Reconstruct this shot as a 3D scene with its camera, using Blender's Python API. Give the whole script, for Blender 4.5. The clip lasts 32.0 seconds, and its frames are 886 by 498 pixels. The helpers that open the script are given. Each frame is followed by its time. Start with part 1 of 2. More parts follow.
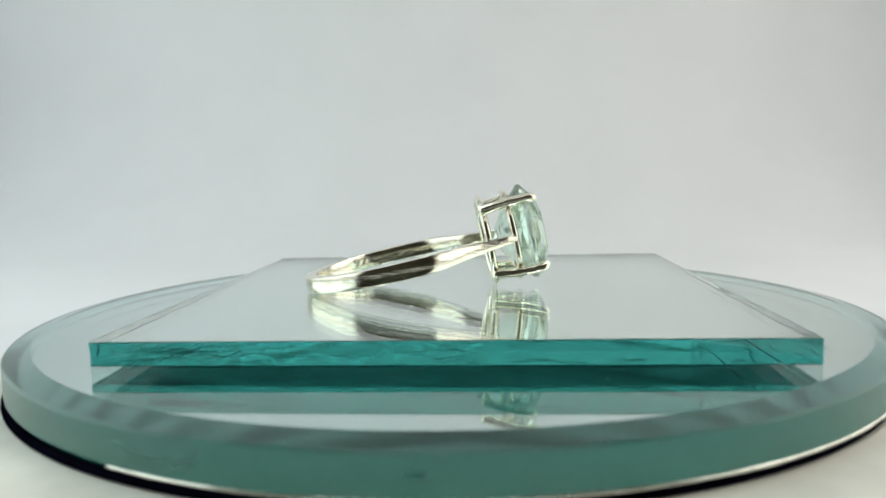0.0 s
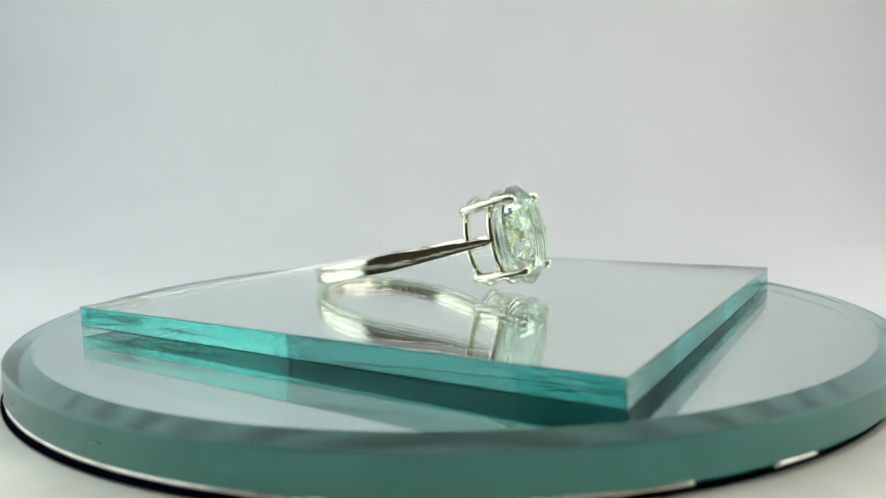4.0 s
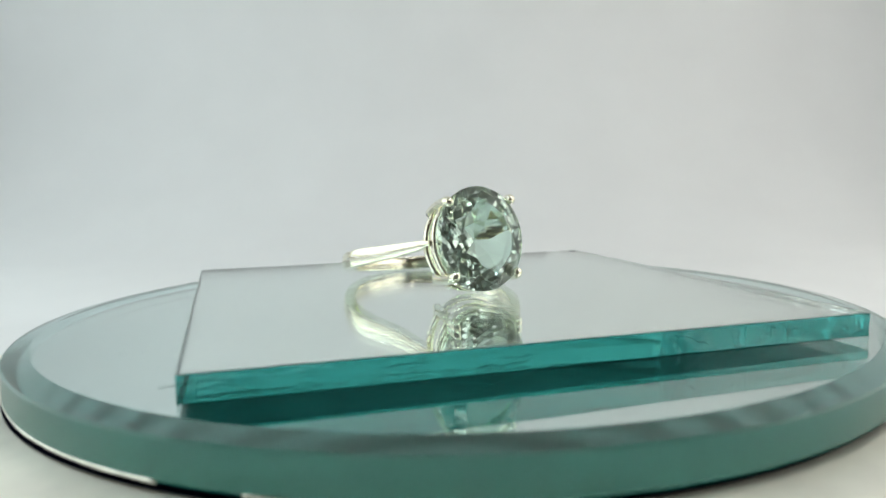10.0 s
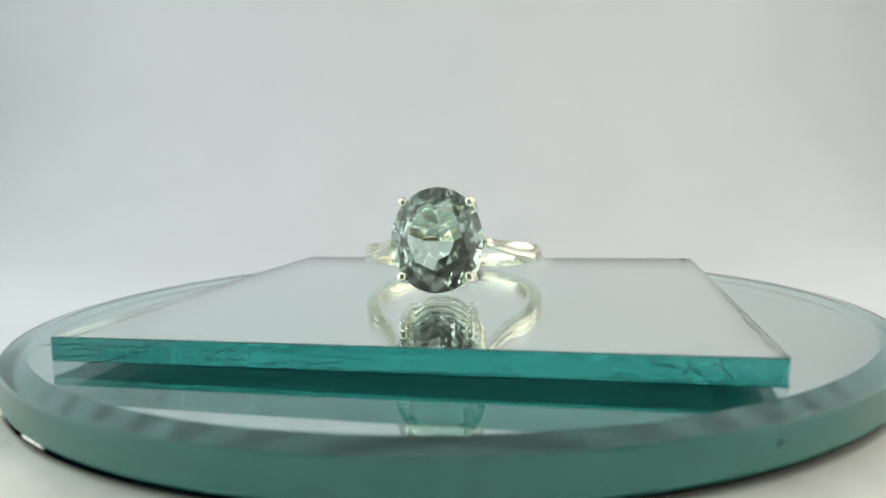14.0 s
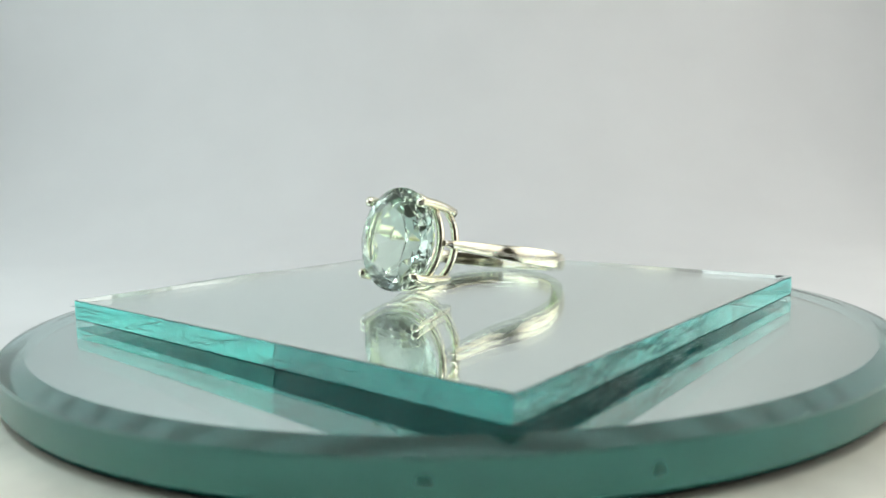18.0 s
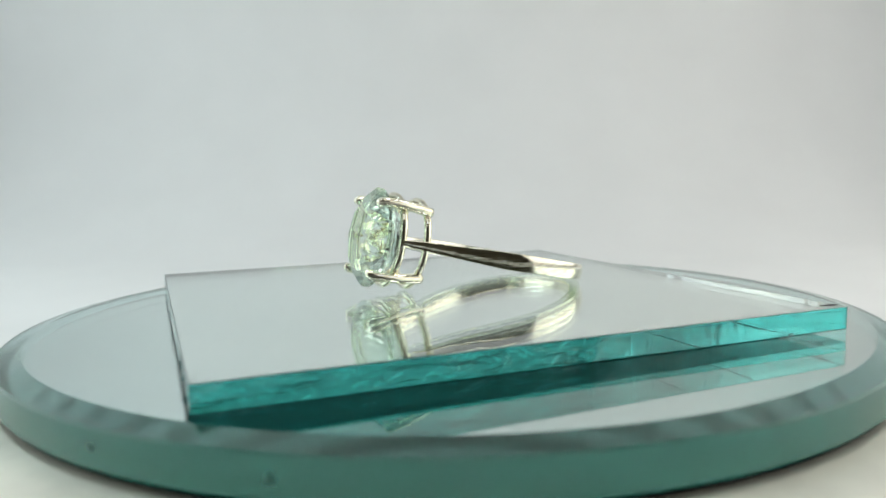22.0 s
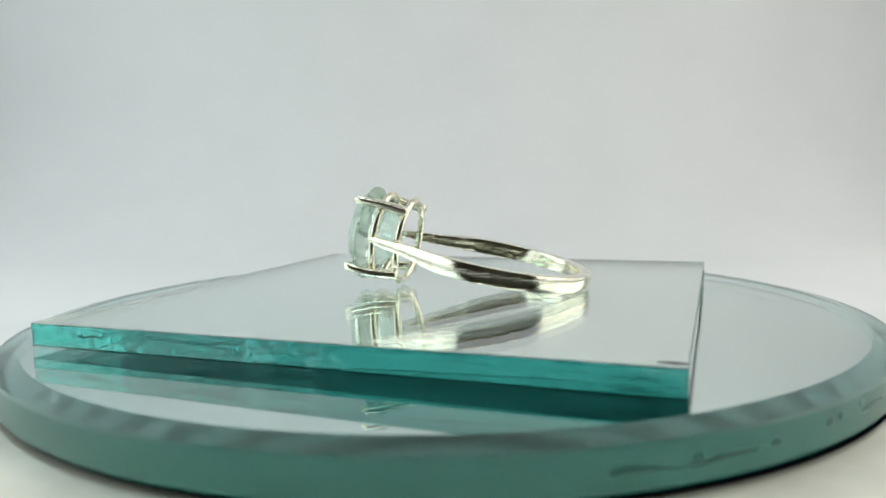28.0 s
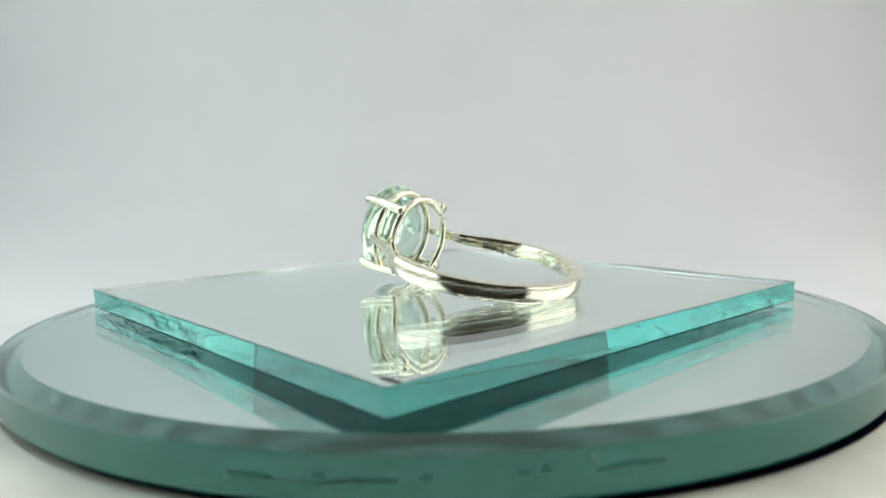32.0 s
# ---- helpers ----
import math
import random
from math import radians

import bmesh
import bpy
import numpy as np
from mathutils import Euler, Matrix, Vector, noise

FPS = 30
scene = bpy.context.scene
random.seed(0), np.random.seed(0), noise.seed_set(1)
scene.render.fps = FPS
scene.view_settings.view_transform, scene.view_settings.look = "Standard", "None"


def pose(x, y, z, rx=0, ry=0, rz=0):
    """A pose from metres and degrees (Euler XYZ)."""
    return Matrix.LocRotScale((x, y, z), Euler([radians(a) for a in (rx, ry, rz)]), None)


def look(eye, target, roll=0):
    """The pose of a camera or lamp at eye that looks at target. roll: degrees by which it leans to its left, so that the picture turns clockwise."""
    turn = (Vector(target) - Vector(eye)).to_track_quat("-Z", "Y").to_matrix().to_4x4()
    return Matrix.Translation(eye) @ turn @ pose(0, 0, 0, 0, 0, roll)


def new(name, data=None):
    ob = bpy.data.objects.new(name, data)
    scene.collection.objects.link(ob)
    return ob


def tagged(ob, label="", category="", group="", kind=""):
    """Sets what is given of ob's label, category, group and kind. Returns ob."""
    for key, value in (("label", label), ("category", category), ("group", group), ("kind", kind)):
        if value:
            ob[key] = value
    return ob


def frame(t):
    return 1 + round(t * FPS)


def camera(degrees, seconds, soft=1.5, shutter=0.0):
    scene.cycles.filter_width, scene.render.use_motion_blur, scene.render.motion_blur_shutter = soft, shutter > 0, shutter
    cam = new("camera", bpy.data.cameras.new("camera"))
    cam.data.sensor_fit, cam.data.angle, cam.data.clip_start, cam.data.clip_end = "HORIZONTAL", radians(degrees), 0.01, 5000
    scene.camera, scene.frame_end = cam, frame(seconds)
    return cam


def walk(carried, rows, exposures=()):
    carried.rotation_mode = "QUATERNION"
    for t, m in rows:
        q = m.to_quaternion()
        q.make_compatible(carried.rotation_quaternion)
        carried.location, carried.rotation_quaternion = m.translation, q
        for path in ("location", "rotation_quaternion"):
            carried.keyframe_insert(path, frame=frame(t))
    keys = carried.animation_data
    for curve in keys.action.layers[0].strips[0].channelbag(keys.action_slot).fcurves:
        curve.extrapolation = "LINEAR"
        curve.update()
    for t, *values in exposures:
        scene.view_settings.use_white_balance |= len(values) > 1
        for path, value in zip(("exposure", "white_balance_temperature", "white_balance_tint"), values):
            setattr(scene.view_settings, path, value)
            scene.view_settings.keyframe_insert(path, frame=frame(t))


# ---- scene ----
# A silver ring with a pale green oval stone on a square mirror, on a round bevelled mirror that turns slowly
# in a small white light tent. Floor of the tent at z = 0, turning axis at x = y = 0.
TOP = 0.0125            # upper face of the square mirror
SLAB_T = 0.0022         # its thickness
DISC_TOP = TOP - SLAB_T
DISC_R, FLAT_R = 0.0474, 0.0450
RIM_TOP, DISC_BOTTOM = DISC_TOP - 0.00045, TOP - 0.0058
SPEED = 7.03            # degrees a second, clockwise from above

EYE = (0.0, -0.089, TOP + 0.0137)
cam = camera(61.75, 32.0, soft=1.5)
cam.data.dof.use_dof = True
cam.data.dof.focus_distance = 0.083
cam.data.dof.aperture_fstop = 38
AIM = look(EYE, (EYE[0] - 0.00548, EYE[1] + 1.0, EYE[2] - math.tan(0.10352)), -1.16)
walk(cam, [(0.0, AIM), (32.0, AIM)])

# ---- light ----
world = bpy.data.worlds.new("world")
scene.world = world
world.use_nodes = True
world.node_tree.nodes["Background"].inputs["Color"].default_value = (0.60, 0.56, 0.42, 1)
world.node_tree.nodes["Background"].inputs["Strength"].default_value = 0.09
scene.view_settings.exposure = -0.39
scene.cycles.max_bounces, scene.cycles.transmission_bounces, scene.cycles.glossy_bounces = 80, 80, 80


def lamp(name, place, target, sx, sy, watts, colour):
    data = bpy.data.lights.new(name, "AREA")
    data.shape, data.size, data.size_y, data.energy, data.color = "RECTANGLE", sx, sy, watts, colour
    ob = new(name, data)
    ob.matrix_world = look(place, target)
    return ob


lamp("led_light_left", (-0.165, 0.055, 0.272), (-0.22, 0.12, 0), 0.02, 0.30, 0.44, (0.74, 0.93, 1.0))
lamp("led_light_right", (0.165, 0.055, 0.272), (0.22, 0.12, 0), 0.02, 0.30, 0.375, (1.0, 0.965, 0.93))
lamp("led_light_front", (0, -0.154, 0.272), (0, -0.02, 0), 0.30, 0.05, 0.15, (0.95, 0.96, 0.93))
# added lamps, unseen: they stand for the tent's side cloth lit from outside
lamp("side_panel_left", (-0.188, -0.02, 0.095), (0, -0.02, 0.095), 0.28, 0.15, 0.175, (0.84, 0.95, 1.0))
lamp("side_panel_right", (0.188, -0.02, 0.095), (0, -0.02, 0.095), 0.28, 0.15, 0.175, (0.99, 0.97, 0.95))


# ---- materials ----
def material(name):
    m = bpy.data.materials.new(name)
    m.use_nodes = True
    return m, m.node_tree.nodes, m.node_tree.links, m.node_tree.nodes["Principled BSDF"]


def principled(name, colour, rough=0.5, metal=0.0, trans=0.0, ior=1.5, vary=0.0, vscale=200.0, bump=0.0, bscale=800.0, stretch=(1, 1, 1)):
    m, nodes, links, b = material(name)
    b.inputs["Base Color"].default_value = (*colour, 1)
    b.inputs["Roughness"].default_value = rough
    b.inputs["Metallic"].default_value = metal
    b.inputs["Transmission Weight"].default_value = trans
    b.inputs["IOR"].default_value = ior
    co = nodes.new("ShaderNodeTexCoord")
    mp = nodes.new("ShaderNodeMapping")
    mp.inputs["Scale"].default_value = stretch
    links.new(co.outputs["Object"], mp.inputs["Vector"])
    if vary:
        n = nodes.new("ShaderNodeTexNoise")
        n.inputs["Scale"].default_value = vscale
        n.inputs["Detail"].default_value = 5
        links.new(mp.outputs["Vector"], n.inputs["Vector"])
        r = nodes.new("ShaderNodeMapRange")
        r.inputs["From Min"].default_value, r.inputs["From Max"].default_value = 0.3, 0.7
        r.inputs["To Min"].default_value, r.inputs["To Max"].default_value = 1 - vary, 1 + vary
        links.new(n.outputs["Fac"], r.inputs["Value"])
        mul = nodes.new("ShaderNodeVectorMath")
        mul.operation = "SCALE"
        mul.inputs[0].default_value = colour
        links.new(r.outputs["Result"], mul.inputs["Scale"])
        links.new(mul.outputs["Vector"], b.inputs["Base Color"])
        rr = nodes.new("ShaderNodeMath")
        rr.operation = "MULTIPLY"
        rr.inputs[1].default_value = rough
        links.new(r.outputs["Result"], rr.inputs[0])
        links.new(rr.outputs["Value"], b.inputs["Roughness"])
    if bump:
        n = nodes.new("ShaderNodeTexNoise")
        n.inputs["Scale"].default_value = bscale
        n.inputs["Detail"].default_value = 4
        links.new(mp.outputs["Vector"], n.inputs["Vector"])
        bp = nodes.new("ShaderNodeBump")
        bp.inputs["Strength"].default_value = bump
        bp.inputs["Distance"].default_value = 0.0003
        links.new(n.outputs["Fac"], bp.inputs["Height"])
        links.new(bp.outputs["Normal"], b.inputs["Normal"])
    return m


M_PAPER = principled("white_paper", (0.80, 0.80, 0.79), 0.9, vary=0.02, vscale=30, bump=0.1, bscale=500)
M_TENT = principled("white_tent_cloth", (0.78, 0.78, 0.77), 0.95, vary=0.03, vscale=20)
M_ROOM = principled("dim_room_wall", (0.14, 0.125, 0.09), 0.9, vary=0.1, vscale=3)
M_ALU = principled("grey_aluminium", (0.45, 0.46, 0.47), 0.35, 1.0)
M_PLASTIC = principled("cream_white_plastic", (0.84, 0.815, 0.71), 0.45, vary=0.20, vscale=75, bump=0.3, bscale=220)
M_BLACK = principled("black_glossy_platter", (0.003, 0.003, 0.007), 0.35, vary=0.3, vscale=400)
M_GLASS = principled("clear_float_glass", (0.875, 0.965, 0.95), 0.0, trans=1.0, ior=1.52)
M_EDGE = principled("green_cut_glass_edge", (0.068, 0.50, 0.47), 0.0, trans=0.99, ior=1.52, vary=0.04, vscale=350, bump=0.008, bscale=900, stretch=(1, 1, 0.6))
M_BEVEL = principled("polished_glass_bevel", (0.60, 0.83, 0.82), 0.12, trans=1.0, ior=1.52)
M_RIM = principled("ground_glass_rim", (0.08, 0.31, 0.255), 0.25, trans=0.75, ior=1.52, vary=0.08, vscale=250, bump=0.1, bscale=1500)
M_SILVERED = principled("mirror_silvering", (0.94, 0.95, 0.94), 0.0, 1.0)
M_OLD_SILVER = principled("round_mirror_silvering", (0.87, 0.91, 0.905), 0.0, 1.0)
M_BACKPAINT = principled("dark_green_back_paint", (0.004, 0.05, 0.045), 0.5, vary=0.2, vscale=300)
M_BEAD = principled("worn_bright_edge", (0.82, 0.80, 0.72), 0.10, 1.0, vary=0.2, vscale=500)
M_BLACK.node_tree.nodes["Principled BSDF"].inputs["Specular IOR Level"].default_value = 0.0
M_BACKPAINT.node_tree.nodes["Principled BSDF"].inputs["Specular IOR Level"].default_value = 0.0
M_SILVER = principled("polished_sterling_silver", (0.94, 0.895, 0.74), 0.11, 1.0, vary=0.25, vscale=600, bump=0.13, bscale=450, stretch=(1, 1, 9))
M_STAMP = principled("stamped_silver", (0.42, 0.41, 0.36), 0.4, 0.9)
M_CHIP = principled("dark_glass_chip", (0.075, 0.27, 0.225), 0.3, trans=0.72, ior=1.52)
M_ARRIS = principled("ground_glass_arris", (0.34, 0.40, 0.38), 0.45, trans=0.5, ior=1.52, vary=0.25, vscale=900)
# shade in the steps of the broken edge is put into this dark tint
M_CRACK = principled("shadowed_glass_crack", (0.03, 0.20, 0.19), 0.12, trans=0.6, ior=1.45)
M_FLAKE = principled("pale_glass_chip", (0.25, 0.45, 0.38), 0.3, trans=0.4, ior=1.52)
M_DUST = principled("dark_dust", (0.05, 0.05, 0.05), 0.9)
M_VEIL = principled("pale_crystal_flaw", (0.80, 0.92, 0.86), 0.25, trans=0.9, ior=1.15)
M_GEM = principled("pale_green_gem", (0.785, 0.95, 0.85), 0.0, trans=0.97, ior=1.58)


# ---- mesh helpers ----
def part(name, bm, mat, parent=None, label="", smooth=False):
    me = bpy.data.meshes.new(name)
    bm.normal_update()
    bm.to_mesh(me)
    bm.free()
    for m in (mat if isinstance(mat, (list, tuple)) else [mat]):
        me.materials.append(m)
    if smooth:
        for f in me.polygons:
            f.use_smooth = True
    ob = new(name, me)
    if parent is not None:
        ob.parent = parent
    if label:
        ob["label"] = label
    return ob


def box(bm, x0, x1, y0, y1, z0, z1):
    v = [bm.verts.new((x, y, z)) for z in (z0, z1) for y in (y0, y1) for x in (x0, x1)]
    for a in ((0, 2, 3, 1), (4, 5, 7, 6), (0, 1, 5, 4), (2, 6, 7, 3), (0, 4, 6, 2), (1, 3, 7, 5)):
        bm.faces.new([v[i] for i in a])


def lathe(bm, profile, n=160, mats=None, centre=(0, 0)):
    """Turns (radius, z) points round the z axis; a radius of 0 closes with a fan."""
    rings = []
    for r, z in profile:
        if r == 0:
            rings.append([bm.verts.new((centre[0], centre[1], z))])
        else:
            rings.append([bm.verts.new((centre[0] + r * math.cos(2 * math.pi * i / n), centre[1] + r * math.sin(2 * math.pi * i / n), z)) for i in range(n)])
    for k in range(len(rings) - 1):
        a, b = rings[k], rings[k + 1]
        for i in range(n):
            j = (i + 1) % n
            vs = [b[i % len(b)], b[j % len(b)], a[j % len(a)], a[i % len(a)]]
            f = bm.faces.new(list(dict.fromkeys(vs)))
            if mats:
                f.material_index = mats[k]
    return rings


def tube(bm, points, radii, n=12, closed=False, caps=True):
    """A round rod along points; radii may be one number or one for each point."""
    pts = [Vector(p) for p in points]
    if not isinstance(radii, (list, tuple)):
        radii = [radii] * len(pts)
    rings = []
    side = None
    for i, p in enumerate(pts):
        a = pts[i - 1] if (i > 0 or closed) else p
        b = pts[(i + 1) % len(pts)] if (i < len(pts) - 1 or closed) else p
        d = (b - a).normalized()
        if side is None:
            side = d.orthogonal().normalized()
        side = (side - d * side.dot(d)).normalized()
        up = d.cross(side)
        rings.append([bm.verts.new(p + radii[i] * (math.cos(2 * math.pi * k / n) * side + math.sin(2 * math.pi * k / n) * up)) for k in range(n)])
    last = len(rings) if closed else len(rings) - 1
    for i in range(last):
        a, b = rings[i], rings[(i + 1) % len(rings)]
        for k in range(n):
            bm.faces.new((a[k], a[(k + 1) % n], b[(k + 1) % n], b[k]))
    if caps and not closed:
        bm.faces.new(rings[0][::-1])
        bm.faces.new(rings[-1])


# ---- the light tent ----
def backdrop():
    bm = bmesh.new()
    prof = [(-0.30 + 0.43 * i / 20, 0.0, 0.0) for i in range(20)]
    prof += [(0.13 + 0.09 * math.sin(a), 0.09 - 0.09 * math.cos(a), a) for a in [i * math.pi / 2 / 20 for i in range(21)]]
    prof += [(0.22, 0.09 + 0.21 * i / 10, math.pi / 2) for i in range(1, 11)]
    face = [[bm.verts.new((x, y, z)) for y, z, a in prof] for x in (-0.2, 0.2)]
    rear = [[bm.verts.new((x, y + 0.002 * math.sin(a), z - 0.002 * math.cos(a))) for y, z, a in prof] for x in (-0.2, 0.2)]
    for i in range(len(prof) - 1):
        bm.faces.new((face[0][i], face[1][i], face[1][i + 1], face[0][i + 1]))
        bm.faces.new((rear[0][i + 1], rear[1][i + 1], rear[1][i], rear[0][i]))
        for k in (0, 1):
            bm.faces.new((face[k][i], face[k][i + 1], rear[k][i + 1], rear[k][i]))
    ob = part("backdrop", bm, M_PAPER, smooth=True)
    ob.data.set_sharp_from_angle(angle=radians(40))
    tagged(ob, "seamless white paper sweep behind the turntable", "backdrop", kind="structure")


def tent():
    for name, dims in (("wall_left", (-0.206, -0.2005, -0.18, 0.235, -0.004, 0.30)), ("wall_right", (0.2005, 0.206, -0.18, 0.235, -0.004, 0.30)),
                       ("wall_back", (-0.2, 0.2, 0.229, 0.235, -0.004, 0.30)), ("ceiling", (-0.206, 0.206, -0.06, 0.235, 0.3005, 0.306))):
        bm = bmesh.new()
        box(bm, *dims)
        tagged(part(name, bm, M_TENT), "white cloth side of the light tent", "tent wall", kind="structure")
    bm = bmesh.new()
    box(bm, -0.45, 0.45, -0.47, -0.45, -0.02, 0.55)
    tagged(part("wall_front", bm, M_ROOM), "dim room wall beyond the open tent front", "wall", kind="structure")
    for dims in ((-0.180, -0.150, -0.11, 0.21, 0.2745, 0.2995), (0.150, 0.180, -0.11, 0.21, 0.2745, 0.2995), (-0.2, 0.2, -0.178, -0.130, 0.2745, 0.2995)):
        bm = bmesh.new()
        box(bm, *dims)
        tagged(part("light_bar", bm, M_ALU), "grey aluminium LED bar under the tent roof", "light bar", "light bars")

    # unseen housings and frames, added behind the two side lamps
    for side in (-1, 1):
        ob = tagged(new("softbox"), "unseen panel added by the tent wall for its glowing cloth", "softbox", "softboxes")
        m = look((side * 0.192, -0.02, 0.095), (0, -0.02, 0.095))
        for name, mat, dims in (("housing", M_PLASTIC, (-0.145, 0.145, -0.08, 0.08, 0.0045, 0.0065)), ("frame", M_ALU, (-0.146, -0.1405, -0.081, 0.081, -0.002, 0.0044)),
                                ("frame", M_ALU, (0.1405, 0.146, -0.081, 0.081, -0.002, 0.0044)), ("frame", M_ALU, (-0.14, 0.14, 0.0755, 0.081, -0.002, 0.0044)), ("frame", M_ALU, (-0.14, 0.14, -0.081, -0.0755, -0.002, 0.0044))):
            bm = bmesh.new()
            box(bm, *dims)
            part(name, bm, mat, ob)
        ob.matrix_world = m


backdrop()
tent()


# ---- turntable ----
turntable = tagged(new("turntable"), "low white turntable with a thin black platter", "turntable")
PLATTER_TOP = DISC_BOTTOM - 0.00012
bm = bmesh.new()
lathe(bm, [(0, 0.0003), (0.0515, 0.0003), (0.0525, 0.001), (0.0532, PLATTER_TOP - 0.0016), (0.0528, PLATTER_TOP - 0.0008), (0.0518, PLATTER_TOP - 0.00065), (0.0500, PLATTER_TOP - 0.00062), (0, PLATTER_TOP - 0.00062)], n=256)
part("base", bm, M_PLASTIC, turntable, "low white plastic body")
bm = bmesh.new()
lathe(bm, [(0, PLATTER_TOP - 0.0006), (0.0467, PLATTER_TOP - 0.0006)] + [(0.0465 + 0.0005 * math.sin(a), PLATTER_TOP - 0.0005 + 0.0005 * math.cos(a)) for a in [math.pi / 2 * (1 - i / 8) for i in range(9)]] + [(0, PLATTER_TOP)], n=384, centre=(-0.0001, -0.0002))
platter = part("platter", bm, M_BLACK, turntable, "thin glossy black platter", smooth=True)
platter.data.set_sharp_from_angle(angle=radians(40))


# ---- round mirror ----
DC = (0.0003, 0.0004)
round_mirror = tagged(new("round_mirror"), "round glass mirror with a wide slanted rim, lying on the turntable", "mirror")
bm = bmesh.new()
lathe(bm, [(0, DISC_TOP), (FLAT_R, DISC_TOP), (DISC_R - 0.0002, RIM_TOP), (DISC_R, RIM_TOP - 0.0002), (DISC_R, DISC_BOTTOM + 0.0003), (DISC_R - 0.0003, DISC_BOTTOM)],
      n=384, mats=[0, 1, 2, 2, 2], centre=DC)
disc_glass = part("glass", bm, [M_GLASS, M_BEVEL, M_RIM], round_mirror, "clear glass with a slanted rim", smooth=True)
disc_glass.data.set_sharp_from_angle(angle=radians(5))
bm = bmesh.new()
lathe(bm, [(0, DISC_BOTTOM), (DISC_R - 0.0003, DISC_BOTTOM), (DISC_R - 0.0003, DISC_BOTTOM - 0.0001), (0, DISC_BOTTOM - 0.0001)], n=256, mats=[0, 1, 1], centre=DC)
part("silver_backing", bm, [M_OLD_SILVER, M_BACKPAINT], round_mirror)


def rim_chip(angle, z, long, high, mat):
    bm = bmesh.new()
    n, rings, c0 = 18, [], radians(angle)
    for k in range(4):
        ring_v = []
        for i in range(n):
            a = 2 * math.pi * i / n
            wob = 1 + 0.35 * noise.noise((math.cos(a) * 1.3 + angle, math.sin(a) * 1.3, z))
            r = wob * (1, 0.7, 0.35, 0.05)[k]
            da = 0.5 * long * r * math.cos(a) / 47.4
            zz = TOP + (z + 0.5 * high * r * math.sin(a) + 0.25 * high * math.cos(2 * math.cos(a))) * MM
            rad = DISC_R + (0.000015, 0.00004, 0.00007, 0.00008)[k]
            ring_v.append(bm.verts.new((DC[0] + rad * math.cos(c0 + da), DC[1] + rad * math.sin(c0 + da), zz)))
        rings.append(ring_v)
    for k in range(3):
        for i in range(n):
            j = (i + 1) % n
            bm.faces.new((rings[k][i], rings[k][j], rings[k + 1][j], rings[k + 1][i]))
    bm.faces.new(rings[3])
    part("rim_chip", bm, mat, round_mirror, "shallow chip in the glass rim", smooth=True)


for a0, a1 in ((-120, -44), (-36, -31)):
    bm = bmesh.new()
    tube(bm, [(DC[0] + (DISC_R - 0.00014) * math.cos(radians(a / 2)), DC[1] + (DISC_R - 0.00014) * math.sin(radians(a / 2)), DISC_BOTTOM + 0.00008) for a in range(2 * a0, 2 * a1 + 1)],
         [0.00019 + 0.00004 * noise.noise((a * 0.21, 2.0, 0.5)) for a in range(2 * a0, 2 * a1 + 1)], 10)
    part("bare_edge", bm, M_BEAD, round_mirror, "bright bare silvering along the lower edge", smooth=True)

MM = 0.001
for row in ((120.6, -4.2, 3.4, 0.35), (129.4, -4.3, 4.6, 0.35), (133.7, -4.1, 0.9, 0.5), (149.1, -4.0, 5.0, 0.35), (-93.0, -4.1, 1.5, 0.35), (34.5, -4.1, 0.9, 0.55), (51.6, -4.35, 0.9, 0.8)):
    rim_chip(*row, M_CHIP)


def rim_scratch(points, thick):
    bm = bmesh.new()
    line = []
    for (a0, z0), (a1, z1) in zip(points[:-1], points[1:]):
        for i in range(6):
            h = i / 6
            c = radians(a0 + (a1 - a0) * h)
            z = z0 + (z1 - z0) * (3 * h * h - 2 * h * h * h)
            line.append((DC[0] + DISC_R * math.cos(c), DC[1] + DISC_R * math.sin(c), TOP + z * MM))
    n = len(line)
    tube(bm, line, [thick * MM * (0.25 + 0.75 * math.sin(math.pi * (i + 0.5) / n)) for i in range(n)], 8)
    part("rim_scratch", bm, M_CHIP, round_mirror, "curved scratch in the glass rim", smooth=True)


rim_scratch([(-119.0, -3.7), (-116.0, -4.35), (-113.2, -4.40), (-111.0, -3.75)], 0.05)
rim_scratch([(-112.6, -4.7), (-111.0, -4.35), (-109.8, -3.7)], 0.06)
rim_scratch([(118.5, -4.5), (122.0, -4.35), (125.5, -4.45), (130.5, -4.2), (133.0, -4.1)], 0.06)
rim_chip(140.7, -3.95, 0.9, 0.55, M_CHIP)
rim_chip(142.3, -3.8, 0.7, 0.6, M_CHIP)
rim_chip(146.0, -3.35, 0.7, 0.6, M_FLAKE)
rim_chip(126.0, -4.05, 0.9, 0.4, M_CHIP)


def speck(parent, x, y, z, size):
    bm = bmesh.new()
    lathe(bm, [(0, z * MM + TOP), (size * MM, z * MM + TOP + 0.00001), (0, z * MM + TOP + 0.00005)], n=8, centre=(x * MM, y * MM))
    part("dust_speck", bm, M_DUST, parent, "tiny dark speck of dust")


for x, y in ((36.3, 27.5), (-36.4, -9.3), (12.0, -34.0), (11.4, -36.0)):
    speck(round_mirror, x, y, -2.19, 0.12)


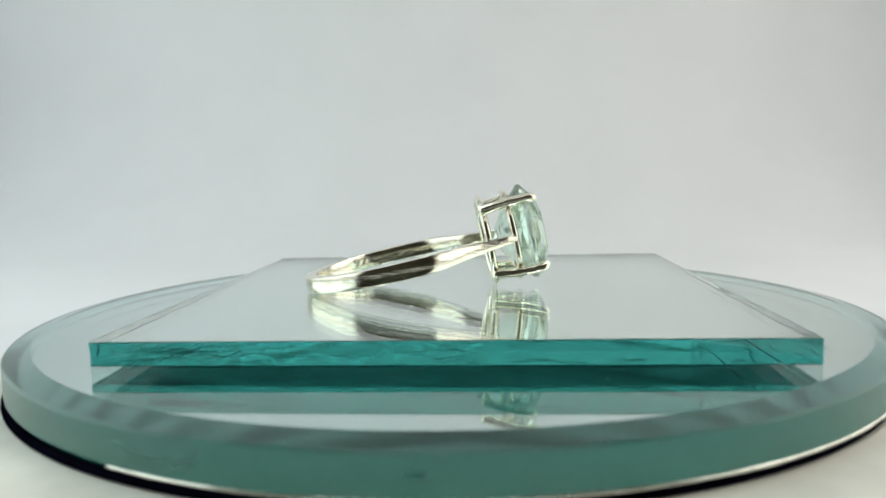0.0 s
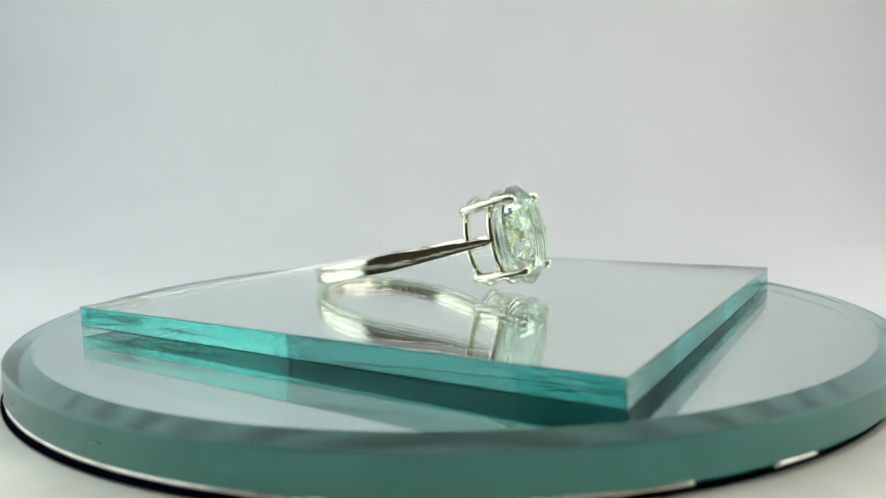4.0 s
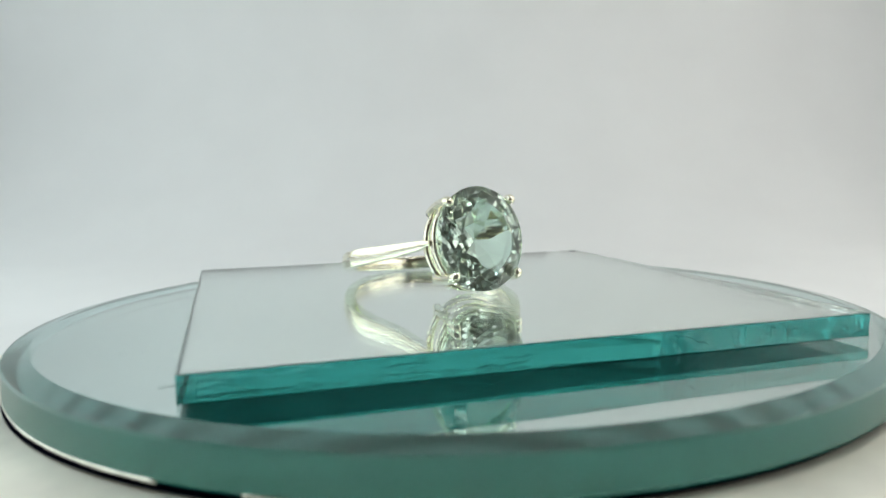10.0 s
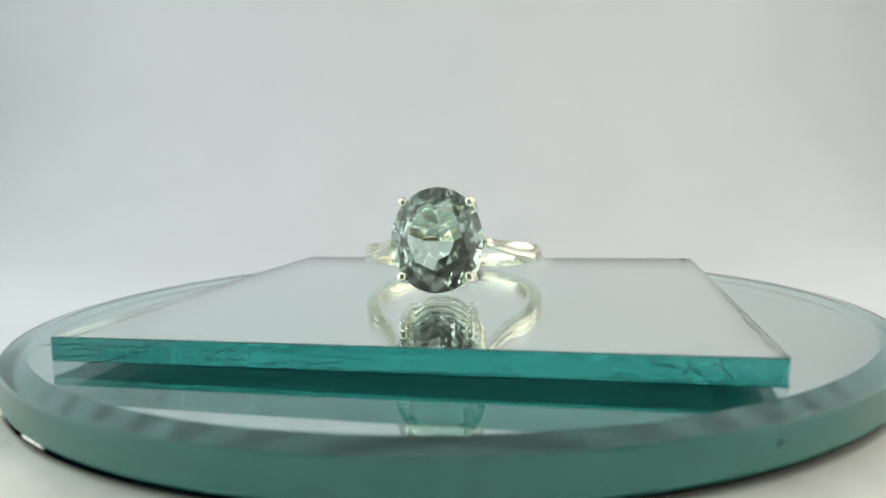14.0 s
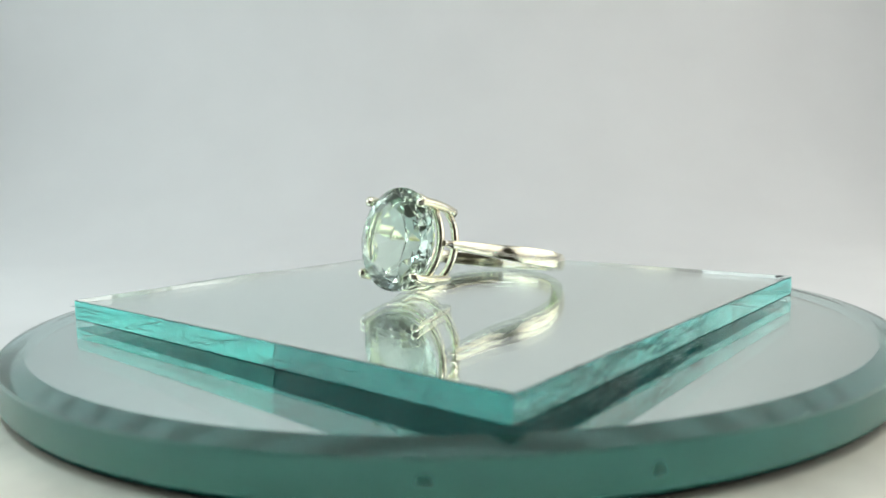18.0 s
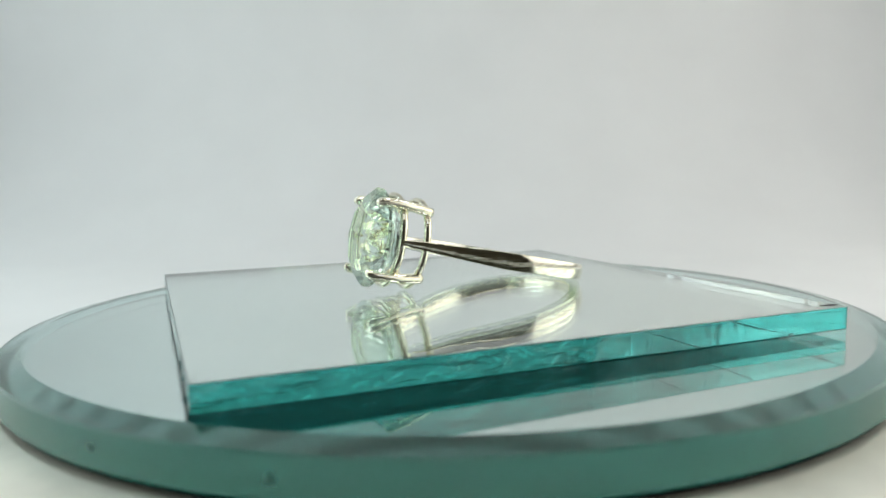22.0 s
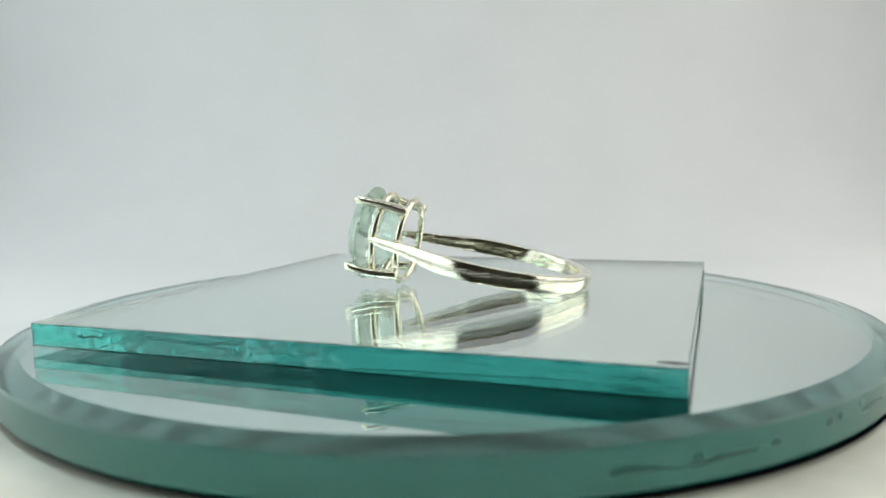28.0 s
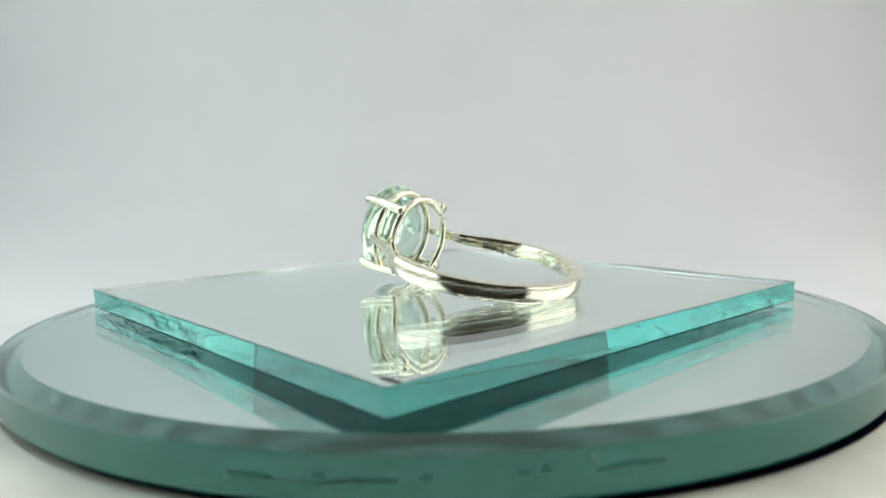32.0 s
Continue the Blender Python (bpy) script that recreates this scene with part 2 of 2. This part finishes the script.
# ---- square mirror ----
def square_mirror():
    ob = tagged(new("square_mirror"), "small square mirror with chipped green glass edges, on the round mirror", "mirror")
    w, h, n, rows = 0.0605, 0.0608, 420, 16
    rot = Matrix.Rotation(-0.05635, 3, "Z")
    shift = Vector((0.00139, 0.00097, 0))
    corner = [Vector(c) for c in ((-w / 2, -h / 2, 0), (w / 2, -h / 2, 0), (w / 2, h / 2, 0), (-w / 2, h / 2, 0))]
    # stretches of each side along which the glass broke in flakes, not in a clean cut: from, to, depth in mm
    broken = (((-0.1, 0.58, 0.15),), ((-0.1, 0.50, 0.02), (0.62, 1.1, 0.03)), ((-0.1, 0.58, 0.19), (0.80, 1.1, 0.03)), ((0.42, 1.1, 0.05),))
    # long smooth swells of the break on the same stretches: from, to, height in mm
    swell = ((-0.1, 0.58, 0.012), (-0.1, 0.5, 0.002), (-0.1, 0.58, 0.03), (0.42, 1.1, 0.006))
    # how closely the flakes follow one another along and down each side, to the mm
    flow = ((0.22, 1.1), (0.12, 2.2), (0.24, 0.7), (0.5, 0.6))
    # finer upright ribs along parts of the sides: from, to, depth in mm, ribs to the mm
    hackle = ((), ((0.62, 1.1, 0.04, 0.7),), (), ((0.42, 1.1, 0.02, 0.9),))

    def cap(bm, loop, z, index, flip):
        """Closes a rough outline with a clean inner square and a narrow strip round it."""
        per = 12
        inner = [rot @ (corner[g // per].lerp(corner[(g // per + 1) % 4], g % per / per) * 0.94) + shift for g in range(4 * per)]
        inner = [bm.verts.new((v.x, v.y, z)) for v in inner]
        count = len(loop)
        faces = [inner]
        for i in range(count):
            g, h = i * len(inner) // count, (i + 1) * len(inner) // count % len(inner)
            faces.append((loop[i], loop[(i + 1) % count], inner[g]))
            if h != g:
                faces.append((loop[(i + 1) % count], inner[h], inner[g]))
        for vs in faces:
            bm.faces.new(list(vs)[::-1] if flip else vs).material_index = index

    bm = bmesh.new()
    loops = []
    for k in range(rows + 1):
        loop = []
        z = TOP - (0, 0.00012)[k] if k < 2 else TOP - SLAB_T * k / rows * 0.965
        for s in range(4):
            a, b = corner[s], corner[(s + 1) % 4]
            inward = Vector((-(b - a).y, (b - a).x, 0)).normalized()
            for i in range(n):
                u = i / n
                p = a.lerp(b, u)
                along, down = u * 60, (TOP - z) / MM
                wx = along + 0.9 * noise.noise((along * 0.5, down * 0.8, 3.1 + s))
                wy = down + 0.5 * noise.noise((along * 0.6, down * 0.9, 8.7 + s))
                fl, fd = flow[s]
                scale = 1.3 * abs(noise.noise((wx * fl, wy * fd, 5.0 * s + 0.4))) + 0.35 * abs(noise.noise((wx * 3 * fl, wy * fd, 2.0 + 5 * s)))
                depth = 0.005
                for u0, u1, d1 in broken[s]:
                    depth += d1 * max(0.0, min(1.0, (u - u0) / 0.08)) * max(0.0, min(1.0, (u1 - u) / 0.08))
                level = scale * 4.0
                step = math.floor(level) + min(1.0, (level - math.floor(level)) / 0.18)
                d = (0.6, 0.7, 1.0, 1.0)[s] * depth * (0.8 * step / 4.0 + 0.08 * scale) * MM
                u0, u1, d1 = swell[s]
                mask = max(0.0, min(1.0, (u - u0) / 0.05)) * max(0.0, min(1.0, (u1 - u) / 0.12))
                d += d1 * mask * (1 + noise.noise((wx * 0.22 + 0.5 * wy, wy * 0.55, 6.1 + 3 * s))) * MM
                for u0, u1, d1, fine in hackle[s]:
                    mask = max(0.0, min(1.0, (u - u0) / 0.03)) * max(0.0, min(1.0, (u1 - u) / 0.03))
                    rib = noise.noise((fine * (wx + 0.35 * wy), wy * 0.45, 7.3 + s)) + 0.5 * noise.noise((2.1 * fine * (wx - 0.3 * wy), wy * 0.8, 1.7 + s))
                    d += d1 * mask * (0.5 + 0.5 * max(-1.0, min(1.0, rib))) * MM
                nib = 0.00004 * max(0.0, 1 - min(u, 1 - u) * n / 6) ** 2
                p = p + (b - a).normalized() * nib * (1 if u < 0.5 else -1)
                d += nib
                d = d * (1 if 0 < k < rows else 0.9) + (0.00003 if k == 0 else 0)
                if s == 0 and u < 0.5:
                    d += 0.00025 * (1 - u * 2) * k / rows
                r = rot @ (p + inward * d) + shift
                loop.append(bm.verts.new((r.x, r.y, z)))
        loops.append(loop)
    m = len(loops[0])
    cap(bm, loops[0], TOP, 0, False)
    for k in range(rows):
        for i in range(m):
            j = (i + 1) % m
            f = bm.faces.new((loops[k][j], loops[k][i], loops[k + 1][i], loops[k + 1][j]))
            f.material_index = 1
    low = [v.co.copy() for v in loops[-1]]
    part("glass", bm, [M_GLASS, M_EDGE], ob, "clear glass with rough green edges")
    bm = bmesh.new()
    a = [bm.verts.new(v) for v in low]
    b = [bm.verts.new((v.x, v.y, DISC_TOP + 0.000025)) for v in low]
    cap(bm, a, low[0].z, 0, False)
    cap(bm, b, DISC_TOP + 0.000025, 1, True)
    for i in range(m):
        bm.faces.new((a[(i + 1) % m], a[i], b[i], b[(i + 1) % m])).material_index = 1
    part("silver_backing", bm, [M_SILVERED, M_BACKPAINT], ob)
    for x, y, r in ((14.3, 18.8, 0.13), (16.7, 17.6, 0.11), (13.3, 29.6, 0.09), (23.6, 22.8, 0.08)):
        speck(ob, x, y, 0.0, r)
    # ground arris along the four upper edges
    for s in range(4):
        bm = bmesh.new()
        a, b = corner[s], corner[(s + 1) % 4]
        inward = Vector((-(b - a).y, (b - a).x, 0)).normalized()
        line = []
        for i in range(121):
            v = rot @ (a.lerp(b, 0.002 + 0.996 * i / 120) + inward * (0.00006 + 0.00003 * noise.noise((i * 0.35, s, 0.3)))) + shift
            line.append((v.x, v.y, TOP - 0.00003))
        tube(bm, line, [0.00004 + 0.000035 * max(0.0, noise.noise((i * 0.5, 4.0, s + 0.6))) for i in range(121)], 6)
        part("arris", bm, M_ARRIS, ob, "ground upper edge of the glass", smooth=True)
    # wavy crack lines in the broken stretches: side, from, to along it, depth below the top in mm
    rng = random.Random(11)
    for s, u0, u1, count, long, rise in ((0, 0.03, 0.52, 15, 5.0, 0.3), (1, 0.02, 0.45, 9, 7.0, 0.1), (1, 0.66, 0.98, 9, 1.3, 1.2), (2, 0.02, 0.52, 13, 4.5, 0.6), (3, 0.42, 0.98, 22, 1.6, 1.1)):
        a, b = corner[s], corner[(s + 1) % 4]
        along = (b - a).normalized()
        inward = Vector((-along.y, along.x, 0))
        for c in range(count):
            at, down, size = rng.uniform(u0, u1), rng.uniform(0.35, 1.75), long * rng.uniform(0.5, 1.2)
            lean, phase = rise * rng.uniform(-1, 1), rng.uniform(0, 50)
            line = []
            for i in range(19):
                h = i / 18 - 0.5
                z = down + lean * h + 0.22 * noise.noise((h * size * 0.9, phase, 0.5)) + 0.10 * noise.noise((h * size * 2.6, phase, 3.5))
                v = rot @ (a + along * (at * (b - a).length + h * size * MM) + inward * 0.00003) + shift
                line.append((v.x, v.y, TOP - max(0.1, min(2.0, z)) * MM))
            thick = rng.uniform(0.035, 0.072) * MM
            bm = bmesh.new()
            tube(bm, line, [thick * (0.3 + 0.7 * math.sin(math.pi * (i + 0.5) / 19)) for i in range(19)], 6)
            part("crack_line", bm, M_CRACK, ob, "wavy crack line in the cut edge", smooth=True)
    bm = bmesh.new()
    edge = [bm.verts.new(((-26.1 + 1.15 * math.cos(a) * (1 + 0.3 * noise.noise((math.cos(a), math.sin(a), 4.2)))) * MM,
                          (31.75 + 0.42 * math.sin(a) * (1 + 0.4 * noise.noise((math.cos(a), math.sin(a), 1.2)))) * MM, TOP + 0.000006)) for a in [2 * math.pi * i / 20 for i in range(20)]]
    bm.faces.new(edge)
    part("corner_stain", bm, M_DUST, ob, "dark stain by a corner")
    return ob


slab = square_mirror()


# ---- the ring: built with the stone's axis along u (x), v across (y), w along the finger (z) ----
RING_TILT, RING_YAW = 11.6, 1.4
HEAD = Vector((10.45, 0.36, 6.60))     # middle of the four claw tips over the square mirror, in mm
TO_RING = Matrix.Rotation(radians(RING_YAW), 4, "Z") @ Matrix.Rotation(radians(-RING_TILT), 4, "Y")


def ring_bm_done(bm):
    bmesh.ops.scale(bm, vec=(MM, MM, MM), verts=bm.verts[:])
    bmesh.ops.transform(bm, matrix=Matrix.Translation((HEAD.x * MM, HEAD.y * MM, TOP + HEAD.z * MM)) @ TO_RING, verts=bm.verts[:])
    return bm


BAND_C, BAND_R = -16.75, 10.6          # centre and middle radius of the band


def band_path(s):
    """The band's middle line for s from 0 to 1: end of one shoulder, round the back, end of the other."""
    flip = -1 if s < 0.5 else 1
    t = abs(s - 0.5) * 2                # 0 at the back, 1 at the shoulder's end
    join = radians(128)
    if t < 0.72:
        a = t / 0.72 * join
        return Vector((BAND_C - BAND_R * math.cos(a), flip * BAND_R * math.sin(a), 0)), t
    h = (t - 0.72) / 0.28
    p0 = Vector((BAND_C - BAND_R * math.cos(join), BAND_R * math.sin(join), 0))
    d0 = Vector((math.sin(join), math.cos(join), 0)) * 8.4
    p1, d1 = Vector((-2.75, 4.95, 0)), Vector((8.0, -3.2, 0))
    p = (2 * h**3 - 3 * h**2 + 1) * p0 + (h**3 - 2 * h**2 + h) * d0 + (-2 * h**3 + 3 * h**2) * p1 + (h**3 - h**2) * d1
    return Vector((p.x, flip * p.y, 0)), t


def band(parent):
    bm = bmesh.new()
    n, rings = 150, []
    for i in range(n + 1):
        s = i / n
        p, t = band_path(s)
        q, _ = band_path(min(1, s + 0.002))
        o, _ = band_path(max(0, s - 0.002))
        d = (q - o).normalized()
        out = Vector((-d.y, d.x, 0))
        if out.dot(p - Vector((BAND_C, 0, 0))) < 0:
            out = -out
        f = max(0.0, (t - 0.62) / 0.38)
        half_w = (0.90 + 0.10 * min(1, t / 0.6)) * (1 - f) + 0.42 * f
        drop = Vector((0, 0, -0.16 * (1 - f)))
        half_t = 0.72 * (1 - f) + 0.48 * f
        if t > 0.985:
            half_w *= 0.7
            half_t *= 0.7
        prof = [(-0.9, -0.95), (-1.0, -0.84), (-1.0, 0), (-1.0, 0.84), (-0.9, 0.95), (0.55, 1.0), (0.70, 0.98)]
        prof += [(0.86 + 0.24 * (1 - (b / 0.95) ** 2) ** 0.8, b) for b in (0.94, 0.85, 0.70, 0.50, 0.25, 0, -0.25, -0.50, -0.70, -0.85, -0.94)] + [(0.70, -0.98), (0.55, -1.0)]
        ripple = [0.007 * noise.noise((p.x * 0.7, p.y * 0.7, 3 * b + 9 * a)) for a, b in prof]
        rings.append([bm.verts.new(p + drop + out * (a * half_t + w) + Vector((0, 0, b * half_w + w))) for (a, b), w in zip(prof, ripple)])
    m = len(rings[0])
    for i in range(n):
        for k in range(m):
            bm.faces.new((rings[i][k], rings[i][(k + 1) % m], rings[i + 1][(k + 1) % m], rings[i + 1][k]))
    bm.faces.new(rings[0][::-1])
    bm.faces.new(rings[-1])
    bmesh.ops.recalc_face_normals(bm, faces=bm.faces[:])
    ob = part("band", ring_bm_done(bm), M_SILVER, parent, "polished silver band with tapered shoulders", smooth=True)
    ob.data.set_sharp_from_angle(angle=radians(38))
    return ob


def oval(a, b, u, n=72):
    return [(u, a * math.cos(2 * math.pi * i / n), b * math.sin(2 * math.pi * i / n)) for i in range(n)]


def claw(parent, sv, sw):
    bm = bmesh.new()
    rear, tip = Vector((-6.1, sv * 3.45, sw * 3.75)), Vector((-0.25, sv * 3.72, sw * 4.12))
    pts, rad = [], []
    for i in range(13):
        h = i / 12
        pts.append(rear.lerp(tip, h) + Vector((0, sv * 0.12, sw * 0.14)) * math.sin(math.pi * h))
        rad.append(0.60 - 0.06 * h)
    for du, dr, r in ((0.20, 0.04, 0.55), (0.42, 0.14, 0.55), (0.62, 0.26, 0.47), (0.78, 0.35, 0.31), (0.86, 0.40, 0.07)):
        pts.append(tip + Vector((du, -sv * dr, -sw * dr)))
        rad.append(r)
    tube(bm, pts, rad, 14)
    return part("claw", ring_bm_done(bm), M_SILVER, parent, smooth=True)


def rail(parent, name, a, b, u, r):
    bm = bmesh.new()
    tube(bm, oval(a, b, u), r, 12, closed=True)
    return part(name, ring_bm_done(bm), M_SILVER, parent, smooth=True)


def gem(parent):
    A, B, G = 5.0, 5.76, -0.80          # half width, half height, girdle plane
    bm = bmesh.new()

    rng = random.Random(5)

    def loop(n, off, k, u, wild=0.006):
        out = []
        for i in range(n):
            a = 2 * math.pi * (i + off) / n
            out.append(bm.verts.new((G + u + wild * rng.uniform(-2, 2), A * k * math.cos(a) * (1 + wild * rng.uniform(-1, 1)), B * k * math.sin(a) * (1 + wild * rng.uniform(-1, 1)))))
        return out
    N = 8
    table = [bm.verts.new((G + 1.80, A * 0.60 * math.cos(2 * math.pi * i / N), B * 0.60 * math.sin(2 * math.pi * i / N))) for i in range(N)]
    bezel = loop(N, 0.5, 0.80, 1.22)
    g1, g2 = loop(4 * N, 0, 1.0, 0.16, 0.002), loop(4 * N, 0, 1.0, -0.20, 0.002)
    pav, pav2 = loop(2 * N, 0.5, 0.66, -2.05, 0.012), loop(N, 0, 0.34, -3.30, 0.02)
    culet = bm.verts.new((G - 4.2, 0.05, 0.1))
    bm.faces.new(table)
    for i in range(N):
        j, q = (i + 1) % N, 4 * i
        bm.faces.new((table[i], bezel[i], table[j]))
        bm.faces.new((table[j], bezel[i], g1[(q + 4) % (4 * N)], bezel[j]))
        for k in range(4):
            bm.faces.new((bezel[i], g1[q + k], g1[(q + k + 1) % (4 * N)]))
        bm.faces.new((pav2[i], culet, pav2[j]))
        bm.faces.new((pav[2 * i], pav2[i], pav2[j], pav[2 * i + 1]))
        bm.faces.new((pav2[i], pav[2 * i], pav[2 * i - 1]))
    for i in range(2 * N):
        q = 2 * i
        bm.faces.new((g2[q], pav[i], g2[q + 1]))
        bm.faces.new((g2[q + 1], pav[i], g2[(q + 2) % (4 * N)]))
        bm.faces.new((g2[q], pav[i - 1], pav[i]))
    for i in range(4 * N):
        bm.faces.new((g1[i], g2[i], g2[(i + 1) % (4 * N)], g1[(i + 1) % (4 * N)]))
    bmesh.ops.recalc_face_normals(bm, faces=bm.faces[:])
    stone = part("gemstone", ring_bm_done(bm), M_GEM, parent, "faceted pale green oval gemstone")
    for u0, v0, w0, dv, dw in ((-0.9, 2.9, 2.6, 1.2, -0.8), (-1.4, -2.4, -1.7, 0.5, 1.5), (-1.0, 0.6, 3.6, 1.0, 0.3)):
        bm = bmesh.new()
        grid = [[bm.verts.new((u0 + 0.55 * noise.noise((i * 0.5, j * 0.7, v0)), v0 + dv * (i / 6 - 0.5) - 0.35 * dw * (j / 4 - 0.5) + 0.25 * noise.noise((i, j, w0)),
                               w0 + dw * (i / 6 - 0.5) + 0.35 * dv * (j / 4 - 0.5) + 0.25 * noise.noise((i, j, u0)))) for j in range(5)] for i in range(7)]
        for i in range(6):
            for j in range(4):
                bm.faces.new((grid[i][j], grid[i + 1][j], grid[i + 1][j + 1], grid[i][j + 1]))
        part("inclusion", ring_bm_done(bm), M_VEIL, stone, "pale feathery flaw inside the stone")
    return stone


def hallmark(parent):
    cu = bpy.data.curves.new("hallmark_text", "FONT")
    cu.body, cu.size, cu.extrude, cu.align_x, cu.align_y = "925", 1.4, 0.05, "CENTER", "CENTER"
    tmp = new("hallmark_text", cu)
    me = tmp.to_mesh()
    bm = bmesh.new()
    bm.from_mesh(me)
    tmp.to_mesh_clear()
    bpy.data.objects.remove(tmp)
    inner = BAND_R - 0.71
    for v in bm.verts:
        a = radians(59.5) + 1.5 * v.co.x / inner
        r = inner - 0.02 - v.co.z
        v.co = Vector((BAND_C - r * math.cos(a), r * math.sin(a), v.co.y - 0.10))
    return part("hallmark", ring_bm_done(bm), M_STAMP, parent, "stamped silver hallmark reading 925")


ring = tagged(new("ring"), "polished silver ring with pale green oval gemstone on the mirror", "ring")
band(ring)
for sv in (-1, 1):
    for sw in (-1, 1):
        claw(ring, sv, sw)
rail(ring, "gallery_rail", 4.35, 5.00, -5.75, 0.44)
rail(ring, "gallery_rail", 4.48, 5.15, -2.75, 0.44)
gem(ring)
hallmark(ring)


def motions():
    rows = [(float(t), pose(0, 0, 0, 0, 0, -SPEED * t)) for t in range(0, 33, 2)]
    for thing in (platter, round_mirror, slab, ring):
        walk(thing, rows)


motions()
